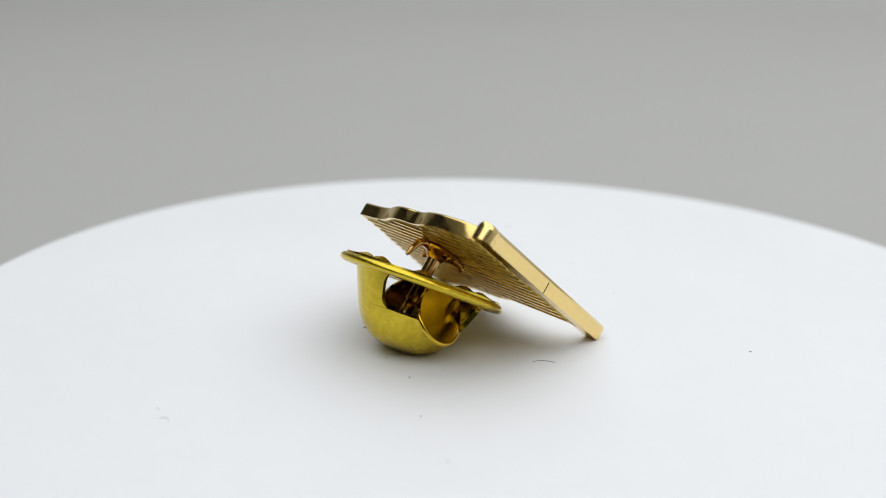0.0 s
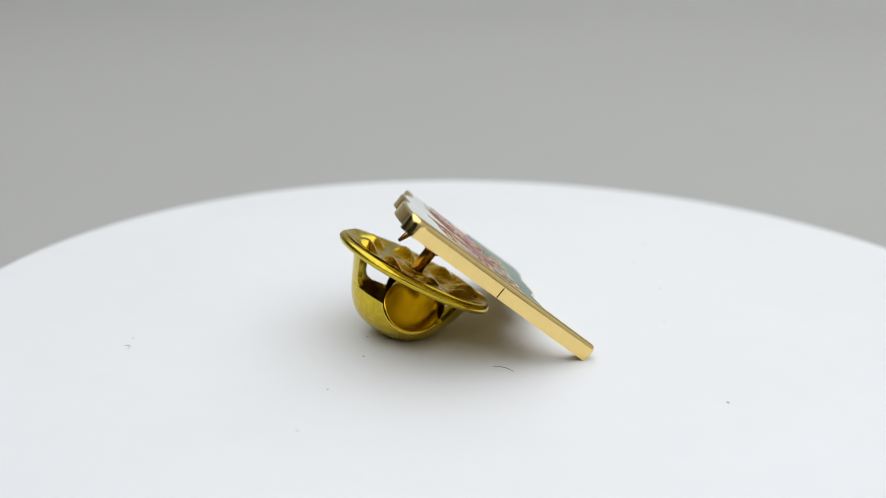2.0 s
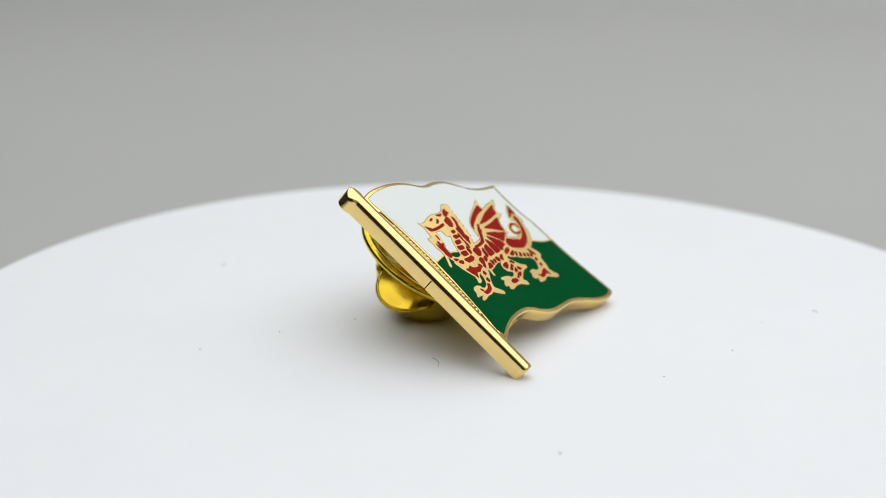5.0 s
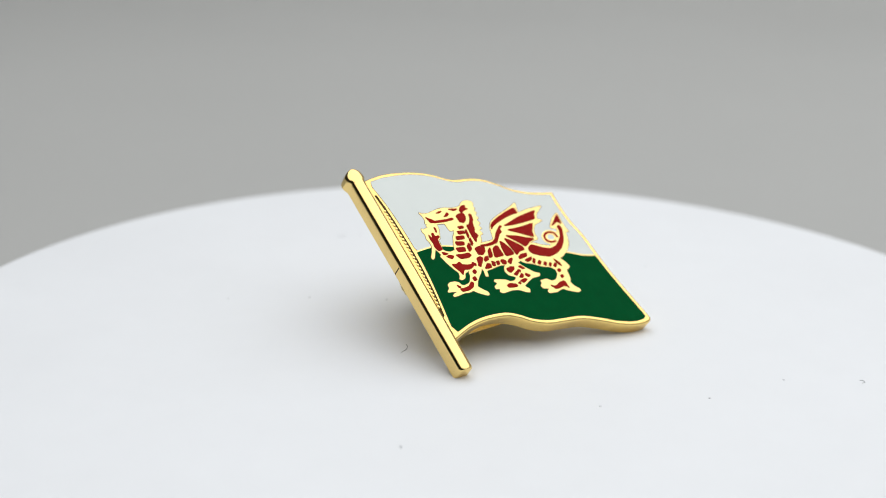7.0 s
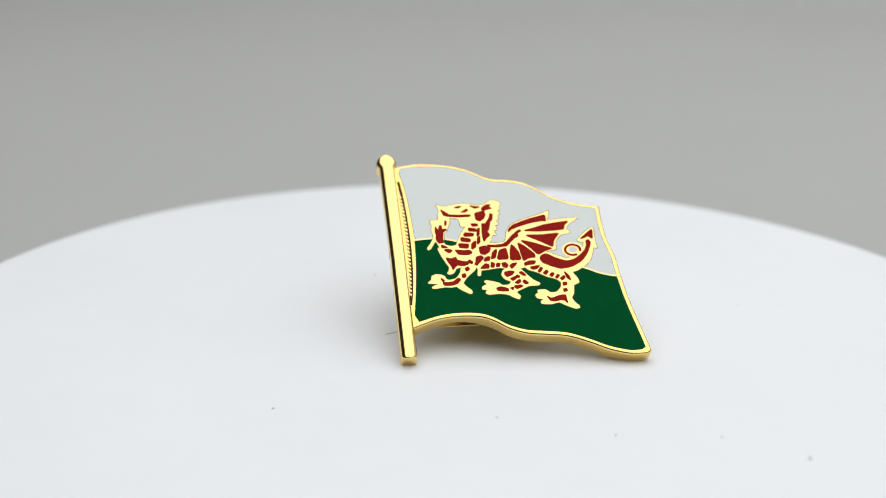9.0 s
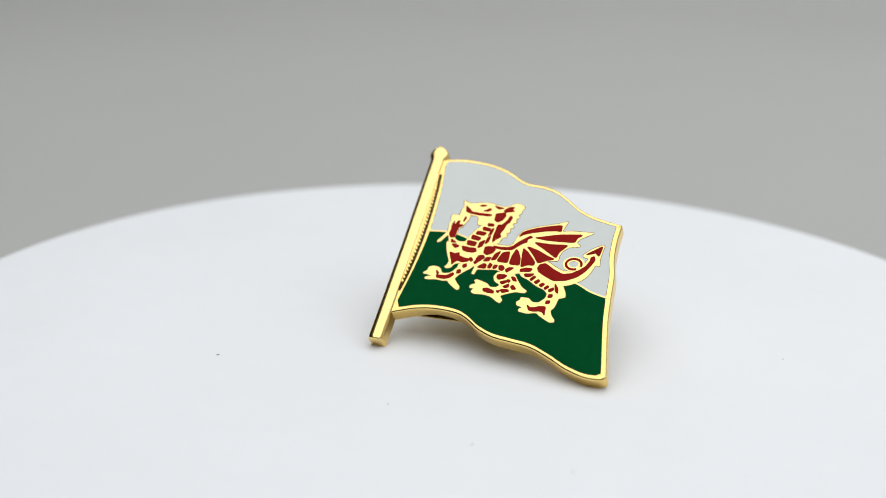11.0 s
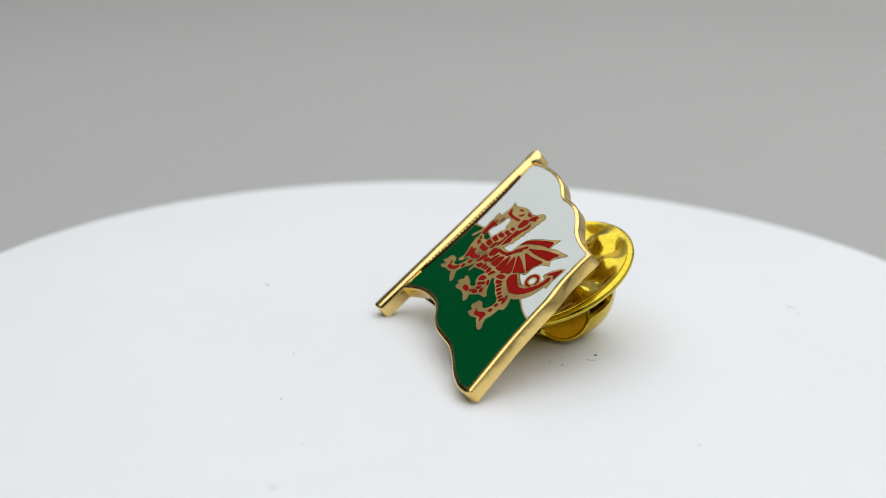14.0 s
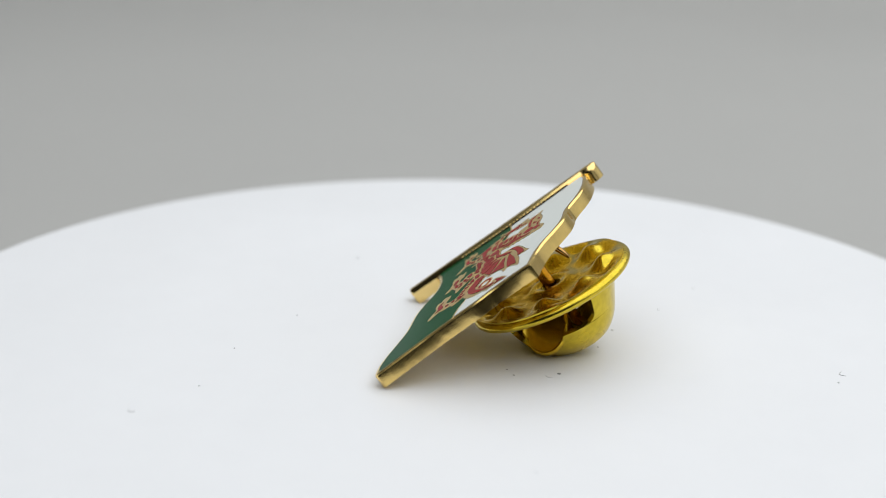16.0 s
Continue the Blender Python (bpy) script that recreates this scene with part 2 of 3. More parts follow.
FIELD_FOOT = curve([(15.1, -0.42)] + [(p[0], p[1] + EDGE + 0.04) for p in FOOT[2:-2]] + [(0.85, 2.6)], 5)
WAIST = curve([(1.0, 8.9), (2.5, 8.97), (3.8, 8.7), (5.5, 7.9), (7.5, 7.0), (9.5, 6.65), (11.3, 6.38), (12.5, 5.95), (13.3, 5.55), (14.1, 5.3), (14.7, 5.2)], 6)


def field(upper):
    """The outline of the white or of the green half of the flag."""
    gap = 0.05
    if upper:
        fly = [p for p in FIELD_FLY if p.y > WAIST[-1].y + gap]
        hoist = [p for p in HOIST if p.y > WAIST[0].y + gap]
        low = [p + Vector((0, gap)) for p in WAIST if p.x > hoist[-1].x and p.x < fly[-1].x]
        return [Vector((hoist[0].x + 0.1, 14.9))] + [p for p in FIELD_TOP if p.x > 0.95] + fly + low[::-1] + hoist[::-1]
    fly = [p for p in FIELD_FLY if p.y < WAIST[-1].y - gap]
    hoist = [p for p in HOIST if p.y < WAIST[0].y - gap]
    low = [p - Vector((0, gap)) for p in WAIST if p.x > hoist[0].x and p.x < fly[0].x]
    return low + fly + FIELD_FOOT + hoist[::-1]


def pin_parts(pin):
    plate = part("backplate", slab(OUTLINE, BACK, 0.0, 0.17), GOLD_EDGE, pin, "polished gold-plated flag-shaped plate with wavy edges", 30)
    part("white_enamel", slab(field(True), -0.2, 0.012), WHITE_ENAMEL, pin, "glossy white enamel upper field", 30)
    for upper in (True, False):
        part("enamel_outline", slab(inset(field(upper), -0.03), -0.2, 0.006), DARK_OUTLINE, plate, "thin dark outline added round the enamel", 30)
    part("green_enamel", slab(field(False), -0.2, 0.012), GREEN_ENAMEL, pin, "glossy dark green enamel lower field", 30)
    # the pole, with rounded shoulders, a ball-like knob and a seam across its side
    prof = [(-0.53, BACK), (-0.53, -0.17), (-0.515, -0.08), (-0.475, 0.02), (-0.41, 0.105), (-0.33, 0.17), (-0.22, 0.215), (-0.12, 0.24), (0.0, 0.25)]
    prof += [(-a, b) for a, b in prof[-2::-1]]
    bm = bmesh.new()
    stations = [(-0.10, -0.04, 0.72), (-0.07, -0.04, 0.86), (0.0, -0.04, 0.95), (0.12, -0.04, 1.0), (7.5, -0.06, 1.0), (14.95, -0.17, 1.02)]
    stations += [(15.48 + 0.66 * math.sin(a), -0.20, 0.71 * math.cos(a) / 0.53) for a in [radians(q) for q in (-40, -28, -15, 0, 15, 30, 44, 56, 67, 76, 83)]]
    rings = [[bm.verts.new(((u + a * s) * MM, v * MM, (b if b < 0 else b * min(1.0, 0.45 + 0.55 * s)) * MM)) for a, b in prof] for v, u, s in stations]
    for a, b in zip(rings, rings[1:]):
        for i in range(len(prof)):
            k = (i + 1) % len(prof)
            bm.faces.new((a[i], a[k], b[k], b[i]))
    bm.faces.new(rings[0])
    bm.faces.new(rings[-1])
    pole = part("flagpole", bm, GOLD, pin, "polished gold flagpole with a rounded knob", 62)
    part("seam", slab([Vector(q) for q in ((-0.609, 8.12), (-0.57, 8.12), (-0.57, 8.20), (-0.609, 8.20))], BACK + 0.02, -0.16), GOLD_DARK, pole, "thin dark seam", 0)
    # a bowed stippled sliver of gold, a dark strip painting its groove's shade, between pole and enamel
    groove = curve([(0.42, 13.75), (0.57, 12.4), (0.68, 10.6), (0.73, 8.6), (0.68, 6.8), (0.55, 5.2), (0.36, 3.9)], 8)
    sliver = [p - Vector((0.02, 0)) for p in groove] + [Vector((0.22, 3.8)), Vector((0.24, 8.0)), Vector((0.22, 13.8))]
    part("stippled_border", slab(sliver, -0.1, 0.06), GOLD_BACK, pin, "bowed stippled gold border beside the pole", 0)
    part("border_line", ribbon([p + Vector((0.045, 0)) for p in groove], 0.18, -0.05, 0.066), GOLD_DARK, pin, "fine groove beside the pole, its shade painted dark", 0)
    beads = bmesh.new()
    for k in range(27):
        v = 4.6 + 0.30 * k
        u = 0.36 + 0.31 * math.sin(math.pi * (v - 3.4) / 10.6)
        r = 0.115 * (0.85 + 0.3 * random.random())
        start = len(beads.verts)
        bmesh.ops.create_icosphere(beads, subdivisions=2, radius=r * MM)
        beads.verts.ensure_lookup_table()
        for q in beads.verts[start:]:
            q.co = Vector((q.co.x * 0.9 + u * MM, q.co.y * 1.05 + v * MM, q.co.z * 0.5 + 0.062 * MM))
    part("beading", beads, GOLD, pin, "row of tiny gold beads along the pole", 60)
    part("waist_line", ribbon(WAIST, 0.11, -0.1, 0.016), GOLD_LINE, pin, "thin gold line between the two enamel fields", 0)
    dragon(pin)
    back_of_pin(pin)
    clutch(pin)


# gold limbs and their red cells, limb by limb
DRAGON = {}
DRAGON['tail'] = ([(9.14, 6.74), (9.36, 7.18), (9.71, 7.43), (10.17, 7.4), (10.63, 7.1), (11.29, 6.83), (11.79, 6.98), (12.23, 7.27), (12.52, 7.62), (12.67, 8.03), (12.32, 8.09), (12.24, 8.28), (12.85, 8.9), (13.55, 9.28), (13.44, 8.16), (13.55, 7.47), (13.26, 7.58), (13.16, 7.22), (12.94, 6.64), (12.51, 6.17), (11.78, 5.76), (10.83, 5.64), (9.93, 5.84), (9.27, 6.28)], [])
DRAGON['tail'][1].append([(9.55, 7.12), (9.92, 7.28), (10.6, 6.85), (11.25, 6.58), (11.82, 6.71), (12.26, 7.02), (12.64, 7.39), (12.83, 7.83), (12.82, 8.11), (13.02, 8.24), (13.13, 7.95), (12.92, 7.46), (12.65, 6.97), (12.21, 6.5), (11.57, 6.16), (10.78, 6.03), (10.12, 6.3), (9.59, 6.6), (9.47, 6.86)])
DRAGON['tail'][1].append([(12.44, 8.3), (12.99, 8.75), (13.42, 9.1), (13.32, 8.29), (13.17, 8.41), (13.03, 8.54), (12.77, 8.41)])
DRAGON['wing'] = ([(6.46, 6.87), (6.27, 7.24), (6.49, 7.72), (6.86, 8.16), (7.23, 8.32), (7.37, 8.77), (7.48, 9.27), (7.73, 9.67), (8.16, 9.93), (8.91, 10.21), (9.73, 10.45), (10.32, 10.67), (10.66, 10.82), (10.52, 10.3), (10.41, 9.93), (11.1, 10.06), (11.9, 10.08), (12.66, 10.08), (12.21, 9.78), (11.81, 9.52), (11.59, 9.16), (11.98, 8.9), (11.49, 8.79), (11.17, 8.72), (10.83, 8.37), (10.7, 8.01), (10.71, 7.55), (10.11, 7.5), (9.69, 7.3), (9.37, 7.0), (9.14, 6.74), (8.25, 6.71), (7.29, 6.77)], [])
DRAGON['wing'][1].append([(7.7, 9.49), (8.01, 9.73), (8.64, 9.99), (9.34, 10.21), (10.31, 10.44), (10.33, 9.92), (10.02, 9.96), (9.29, 9.86), (8.34, 9.59), (7.8, 9.37), (7.58, 9.17)])
DRAGON['wing'][1].append([(8.65, 9.22), (9.3, 9.37), (10.24, 9.64), (11.9, 9.84), (11.55, 9.54), (11.45, 9.17), (10.56, 9.13), (9.57, 9.12)])
DRAGON['wing'][1].append([(8.75, 8.85), (9.92, 8.8), (11.07, 8.89), (10.82, 8.56), (10.61, 8.29), (10.49, 7.79), (9.83, 8.22), (9.04, 8.67)])
DRAGON['wing'][1].append([(8.31, 8.48), (9.24, 8.19), (9.86, 7.88), (10.43, 7.68), (9.92, 7.53), (9.54, 7.31), (9.36, 7.27), (8.92, 7.85)])
DRAGON['wing'][1].append([(8.12, 8.28), (8.51, 7.99), (9.15, 7.31), (9.15, 7.03), (8.72, 7.02), (8.32, 6.79), (8.25, 7.29), (8.17, 7.8)])
DRAGON['wing'][1].append([(7.66, 8.15), (7.84, 7.96), (8.09, 7.49), (8.18, 6.91), (7.46, 6.91), (7.49, 7.52)])
DRAGON['wing'][1].append([(6.78, 7.73), (7.25, 7.9), (7.31, 7.31), (7.3, 7.01), (6.55, 7.02)])
DRAGON['wing'][1].append([(6.01, 8.21), (6.47, 8.16), (7.02, 8.19), (7.39, 8.38), (7.68, 8.75), (8.04, 9.07), (8.39, 9.33), (8.49, 9.21), (8.19, 9.04), (8.23, 8.81), (7.94, 8.66), (7.62, 8.34), (7.35, 8.06), (6.68, 8.01), (6.07, 8.07)])
DRAGON['body'] = ([(4.9, 7.64), (5.24, 8.26), (5.96, 8.4), (6.92, 8.34), (7.72, 8.52), (8.59, 7.77), (9.27, 7.05), (8.78, 6.4), (7.98, 6.19), (7.4, 6.13), (6.66, 6.36), (5.76, 6.24), (5.38, 6.22), (5.28, 5.78), (5.06, 5.84), (5.16, 6.36), (4.84, 6.83)], [])
DRAGON['body'][1].append([(5.45, 8.06), (5.85, 8.15), (6.22, 7.99), (6.1, 7.66), (5.76, 7.45), (5.47, 7.56)])
DRAGON['body'][1].append([(6.3, 7.6), (6.63, 7.87), (6.46, 7.16), (6.14, 7.07)])
DRAGON['body'][1].append([(5.17, 7.31), (5.52, 7.38), (5.65, 7.19), (5.25, 6.76), (5.07, 6.86)])
DRAGON['body'][1].append([(5.77, 7.22), (6.09, 7.29), (6.01, 6.98), (5.62, 6.92)])
DRAGON['body'][1].append([(5.32, 6.38), (5.71, 6.73), (5.93, 6.67), (5.91, 6.36)])
DRAGON['body'][1].append([(6.13, 6.84), (6.34, 6.69), (6.24, 6.41), (6.05, 6.44)])
DRAGON['body'][1].append([(6.47, 6.71), (6.71, 6.71), (6.63, 6.45), (6.42, 6.44)])
DRAGON['body'][1].append([(6.82, 6.71), (7.05, 6.74), (7.24, 6.55), (7.11, 6.33), (6.86, 6.41)])
DRAGON['body'][1].append([(7.32, 6.45), (7.54, 6.64), (7.85, 6.66), (7.67, 6.45), (7.45, 6.24)])
DRAGON['chest'] = ([(2.58, 8.21), (2.81, 7.5), (3.06, 6.95), (3.25, 6.61), (3.19, 6.34), (3.04, 6.14), (3.21, 6.02), (3.52, 6.11), (3.71, 6.46), (4.07, 6.55), (4.4, 6.71), (5.2, 6.93), (5.72, 7.05), (5.9, 7.94), (5.77, 8.41), (4.09, 8.36), (3.43, 8.25)], [])
DRAGON['chest'][1].append([(3.1, 7.36), (3.45, 7.25), (3.77, 7.38), (3.82, 7.14), (4.25, 6.99), (4.74, 6.96), (4.54, 6.76), (4.21, 6.66), (3.8, 6.75), (3.6, 6.55), (3.5, 6.38), (3.41, 6.71), (3.26, 6.96)])
DRAGON['chest'][1].append([(3.78, 7.95), (4.35, 7.86), (4.82, 7.86), (4.92, 7.64), (4.63, 7.51), (3.99, 7.58)])
DRAGON['chest'][1].append([(2.91, 8.4), (3.15, 8.26), (3.32, 8.16), (2.93, 8.16)])
DRAGON['chest'][1].append([(3.04, 8.0), (3.34, 8.04), (3.62, 7.9), (3.37, 7.72)])
DRAGON['hind_leg'] = ([(8.21, 6.44), (8.46, 6.83), (9.05, 6.93), (9.53, 6.72), (9.76, 6.25), (10.44, 5.85), (10.97, 5.81), (10.91, 6.13), (11.47, 5.78), (11.8, 5.18), (11.86, 4.87), (11.61, 4.75), (11.45, 4.72), (11.34, 4.02), (11.13, 3.73), (11.3, 3.37), (11.56, 3.09), (11.57, 2.91), (11.29, 2.85), (10.87, 3.05), (10.52, 3.24), (10.25, 3.44), (9.65, 3.3), (9.02, 3.39), (9.02, 3.6), (9.22, 3.72), (8.79, 3.84), (8.71, 4.1), (8.93, 4.26), (8.92, 4.48), (9.46, 4.49), (9.8, 4.21), (10.18, 4.23), (10.55, 4.6), (10.6, 4.95), (10.34, 5.23), (9.72, 5.45), (9.09, 5.85), (8.54, 6.06)], [])
DRAGON['hind_leg'][1].append([(8.35, 6.61), (8.72, 6.77), (9.14, 6.74), (9.03, 6.52), (8.6, 6.46), (8.36, 6.43)])
DRAGON['hind_leg'][1].append([(8.69, 6.27), (9.12, 6.34), (9.36, 6.37), (9.13, 6.11), (8.81, 6.09)])
DRAGON['hind_leg'][1].append([(9.18, 5.93), (9.41, 6.23), (9.53, 6.13), (9.29, 5.81)])
DRAGON['hind_leg'][1].append([(9.51, 5.75), (9.76, 5.98), (9.88, 5.86), (9.67, 5.61)])
DRAGON['hind_leg'][1].append([(9.91, 5.55), (10.11, 5.76), (10.25, 5.66), (10.08, 5.43)])
DRAGON['hind_leg'][1].append([(10.28, 5.37), (10.48, 5.6), (10.59, 5.5), (10.4, 5.27)])
DRAGON['hind_leg'][1].append([(10.6, 5.28), (10.9, 5.48), (10.95, 5.32), (10.71, 5.12)])
DRAGON['hind_leg'][1].append([(10.73, 4.92), (10.97, 4.95), (10.97, 4.75), (10.72, 4.7)])
DRAGON['hind_leg'][1].append([(10.69, 4.43), (10.91, 4.46), (10.92, 4.27), (10.68, 4.22)])
DRAGON['hind_leg'][1].append([(9.49, 3.96), (9.73, 3.77), (10.0, 3.8), (10.33, 3.95), (10.75, 3.97), (10.77, 3.58), (10.81, 3.35), (10.65, 3.56), (10.39, 3.62), (10.0, 3.54), (9.7, 3.58)])
DRAGON['hind_leg'][1].append([(10.93, 5.82), (11.22, 5.44), (11.28, 5.08), (11.08, 5.25)])
DRAGON['middle_leg'] = ([(6.82, 6.17), (6.66, 5.82), (6.81, 5.46), (7.27, 5.21), (7.05, 5.0), (6.66, 4.98), (6.39, 5.22), (6.03, 5.33), (5.58, 5.45), (5.42, 5.33), (5.62, 5.14), (5.25, 4.94), (5.26, 4.72), (5.56, 4.7), (5.42, 4.45), (5.66, 4.3), (6.39, 4.34), (6.94, 4.22), (7.36, 3.93), (7.64, 3.82), (7.76, 4.08), (7.5, 4.4), (7.99, 4.63), (8.47, 4.82), (9.08, 4.8), (9.23, 4.99), (8.8, 5.24), (8.47, 5.62), (8.12, 6.09), (7.83, 6.46), (7.23, 6.32)], [])
DRAGON['middle_leg'][1].append([(6.91, 5.99), (7.31, 6.05), (7.57, 5.99), (7.42, 5.77), (7.06, 5.62), (6.92, 5.76)])
DRAGON['middle_leg'][1].append([(7.22, 5.45), (7.59, 5.61), (7.69, 5.49), (7.39, 5.29)])
DRAGON['middle_leg'][1].append([(7.5, 5.13), (7.86, 5.37), (7.91, 5.17), (7.7, 5.03)])
DRAGON['middle_leg'][1].append([(7.14, 4.73), (7.4, 4.8), (7.3, 4.59)])
DRAGON['middle_leg'][1].append([(7.41, 4.87), (7.88, 4.93), (8.01, 4.81), (7.57, 4.64)])
DRAGON['middle_leg'][1].append([(8.03, 5.18), (8.16, 5.31), (8.43, 5.04), (8.19, 4.97)])
DRAGON['middle_leg'][1].append([(7.88, 5.92), (8.1, 5.95), (8.33, 5.65), (8.1, 5.66)])
DRAGON['middle_leg'][1].append([(7.76, 5.71), (7.9, 5.61), (7.8, 5.46), (7.64, 5.65)])
DRAGON['middle_leg'][1].append([(6.22, 4.79), (6.53, 4.86), (6.97, 4.7), (7.0, 4.52), (6.6, 4.53), (6.27, 4.61)])
DRAGON['foreleg'] = ([(1.72, 5.52), (1.95, 5.7), (1.98, 5.98), (2.24, 6.11), (2.62, 6.08), (2.89, 5.92), (2.96, 5.71), (3.13, 5.61), (3.59, 5.7), (3.78, 5.91), (3.96, 6.19), (3.99, 6.44), (4.21, 6.66), (4.56, 6.94), (5.09, 7.09), (5.42, 7.22), (5.77, 6.89), (5.15, 6.56), (4.92, 6.23), (4.56, 5.93), (4.28, 5.65), (4.05, 5.3), (4.21, 5.07), (4.57, 4.72), (4.58, 4.49), (4.41, 4.44), (3.98, 4.71), (3.69, 4.93), (3.58, 5.07), (3.26, 5.01), (2.82, 5.07), (2.25, 4.99), (1.96, 5.01), (1.93, 5.14), (2.15, 5.26), (2.41, 5.3), (1.98, 5.39), (1.73, 5.41)], [])
DRAGON['foreleg'][1].append([(2.69, 5.43), (3.11, 5.42), (3.43, 5.46), (3.78, 5.74), (3.9, 5.6), (3.67, 5.31), (3.28, 5.19), (2.78, 5.21)])
DRAGON['foreleg'][1].append([(4.03, 5.99), (4.27, 6.04), (4.29, 5.78), (4.05, 5.73)])
DRAGON['foreleg'][1].append([(4.29, 6.42), (4.51, 6.57), (4.6, 6.34), (4.37, 6.22)])
DRAGON['foreleg'][1].append([(4.59, 7.0), (4.68, 7.11), (4.89, 6.92), (4.79, 6.76)])
DRAGON['foreleg'][1].append([(2.6, 5.79), (2.82, 5.58), (2.76, 5.49), (2.65, 5.59)])
DRAGON['foreleg'][1].append([(4.98, 6.76), (5.2, 6.96), (5.32, 6.86), (5.11, 6.61)])
DRAGON['arm'] = ([(2.39, 10.52), (2.55, 10.39), (2.77, 10.47), (2.94, 10.4), (2.86, 10.62), (3.03, 10.75), (3.31, 10.66), (3.55, 10.74), (3.71, 10.51), (3.67, 10.15), (3.5, 9.77), (3.38, 9.44), (3.16, 9.33), (3.17, 8.95), (3.08, 8.57), (3.25, 8.38), (3.56, 8.27), (3.93, 7.88), (3.95, 7.61), (3.47, 7.46), (3.14, 7.63), (2.86, 7.95), (2.71, 8.34), (2.57, 8.73), (2.41, 8.51), (2.16, 8.1), (1.97, 8.02), (1.91, 8.19), (2.18, 8.55), (2.43, 8.99), (2.42, 9.38), (2.33, 9.61), (2.43, 9.99), (2.33, 10.22)], [])
DRAGON['arm'][1].append([(2.67, 9.93), (2.74, 9.67), (2.84, 9.63), (2.94, 9.96), (3.06, 9.96), (3.08, 9.65), (3.31, 9.68), (3.4, 9.6), (3.12, 9.43), (3.07, 9.03), (3.07, 8.59), (2.76, 8.55), (2.6, 8.88), (2.66, 9.21), (2.6, 9.52)])
DRAGON['arm'][1].append([(2.9, 8.4), (3.15, 8.28), (3.3, 8.15), (2.93, 8.17)])
DRAGON['arm'][1].append([(3.07, 7.97), (3.34, 8.03), (3.6, 7.9), (3.37, 7.72)])
DRAGON['arm'][1].append([(3.36, 10.37), (3.46, 10.29), (3.39, 10.0), (3.31, 9.94)])
DRAGON['head'] = ([(2.86, 11.77), (3.12, 11.59), (3.54, 11.52), (3.94, 11.62), (4.41, 11.69), (4.93, 11.69), (5.31, 11.58), (5.76, 11.49), (6.23, 11.54), (6.45, 11.76), (6.76, 11.87), (7.09, 11.81), (7.32, 11.68), (7.35, 11.46), (7.2, 11.28), (7.28, 11.08), (7.06, 10.94), (7.23, 10.71), (6.98, 10.56), (7.11, 10.27), (6.85, 10.16), (7.03, 9.84), (6.75, 9.76), (6.88, 9.41), (6.62, 9.37), (6.74, 8.99), (6.46, 8.95), (6.32, 8.49), (6.01, 8.3), (5.34, 8.1), (5.17, 7.76), (4.64, 7.63), (3.96, 7.85), (3.91, 8.29), (4.06, 8.73), (4.23, 9.04), (4.37, 9.34), (4.6, 9.58), (4.72, 9.82), (4.53, 9.76), (4.37, 9.85), (4.33, 10.22), (4.28, 10.47), (3.69, 10.54), (3.2, 10.62), (2.87, 10.78), (3.02, 11.08), (2.99, 11.4)], [])
DRAGON['head'][1].append([(3.16, 11.29), (3.36, 11.12), (3.58, 10.95), (3.67, 10.82), (4.36, 10.75), (5.19, 10.75), (5.11, 10.6), (4.28, 10.6), (3.6, 10.69), (3.3, 10.8), (3.25, 11.04)])
DRAGON['head'][1].append([(4.1, 11.39), (4.39, 11.47), (4.63, 11.46), (4.38, 11.35)])
DRAGON['head'][1].append([(4.52, 10.99), (4.71, 11.07), (4.94, 11.25), (5.05, 11.12), (4.81, 10.97)])
DRAGON['head'][1].append([(5.18, 11.5), (5.62, 11.4), (5.93, 11.35), (5.54, 11.26)])
DRAGON['head'][1].append([(5.95, 11.14), (6.14, 11.37), (6.35, 11.5), (6.65, 11.51), (6.5, 11.32), (6.73, 11.18), (6.37, 11.12), (6.12, 11.01)])
DRAGON['head'][1].append([(5.47, 10.84), (6.11, 11.01), (6.2, 10.7), (6.03, 10.35), (5.75, 10.17), (5.5, 10.32), (5.49, 10.59)])
DRAGON['head'][1].append([(5.13, 10.0), (5.56, 9.96), (5.56, 9.79), (5.17, 9.78)])
DRAGON['head'][1].append([(4.88, 9.66), (5.41, 9.58), (5.43, 9.36), (4.9, 9.4)])
DRAGON['head'][1].append([(4.57, 9.29), (5.21, 9.21), (5.14, 8.97), (4.5, 9.01)])
DRAGON['head'][1].append([(4.29, 8.93), (4.95, 8.76), (4.86, 8.51), (4.28, 8.61)])
DRAGON['head'][1].append([(4.08, 8.45), (4.77, 8.35), (4.7, 8.03), (4.12, 8.1)])
DRAGON['head'][1].append([(5.51, 9.56), (5.66, 9.64), (5.59, 9.09), (5.41, 8.93)])
DRAGON['head'][1].append([(4.97, 8.36), (5.29, 8.62), (5.22, 8.08), (4.93, 7.91)])
DRAGON['head'][1].append([(5.42, 8.83), (5.6, 8.97), (5.56, 8.48), (5.36, 8.28)])
DRAGON['head'][1].append([(5.86, 9.96), (6.1, 9.93), (6.43, 10.38), (6.53, 10.78), (6.7, 10.67), (6.6, 10.21), (6.45, 10.12), (6.31, 9.53), (6.16, 9.27), (6.31, 8.99), (6.02, 8.76), (5.84, 8.49), (5.78, 9.02)])


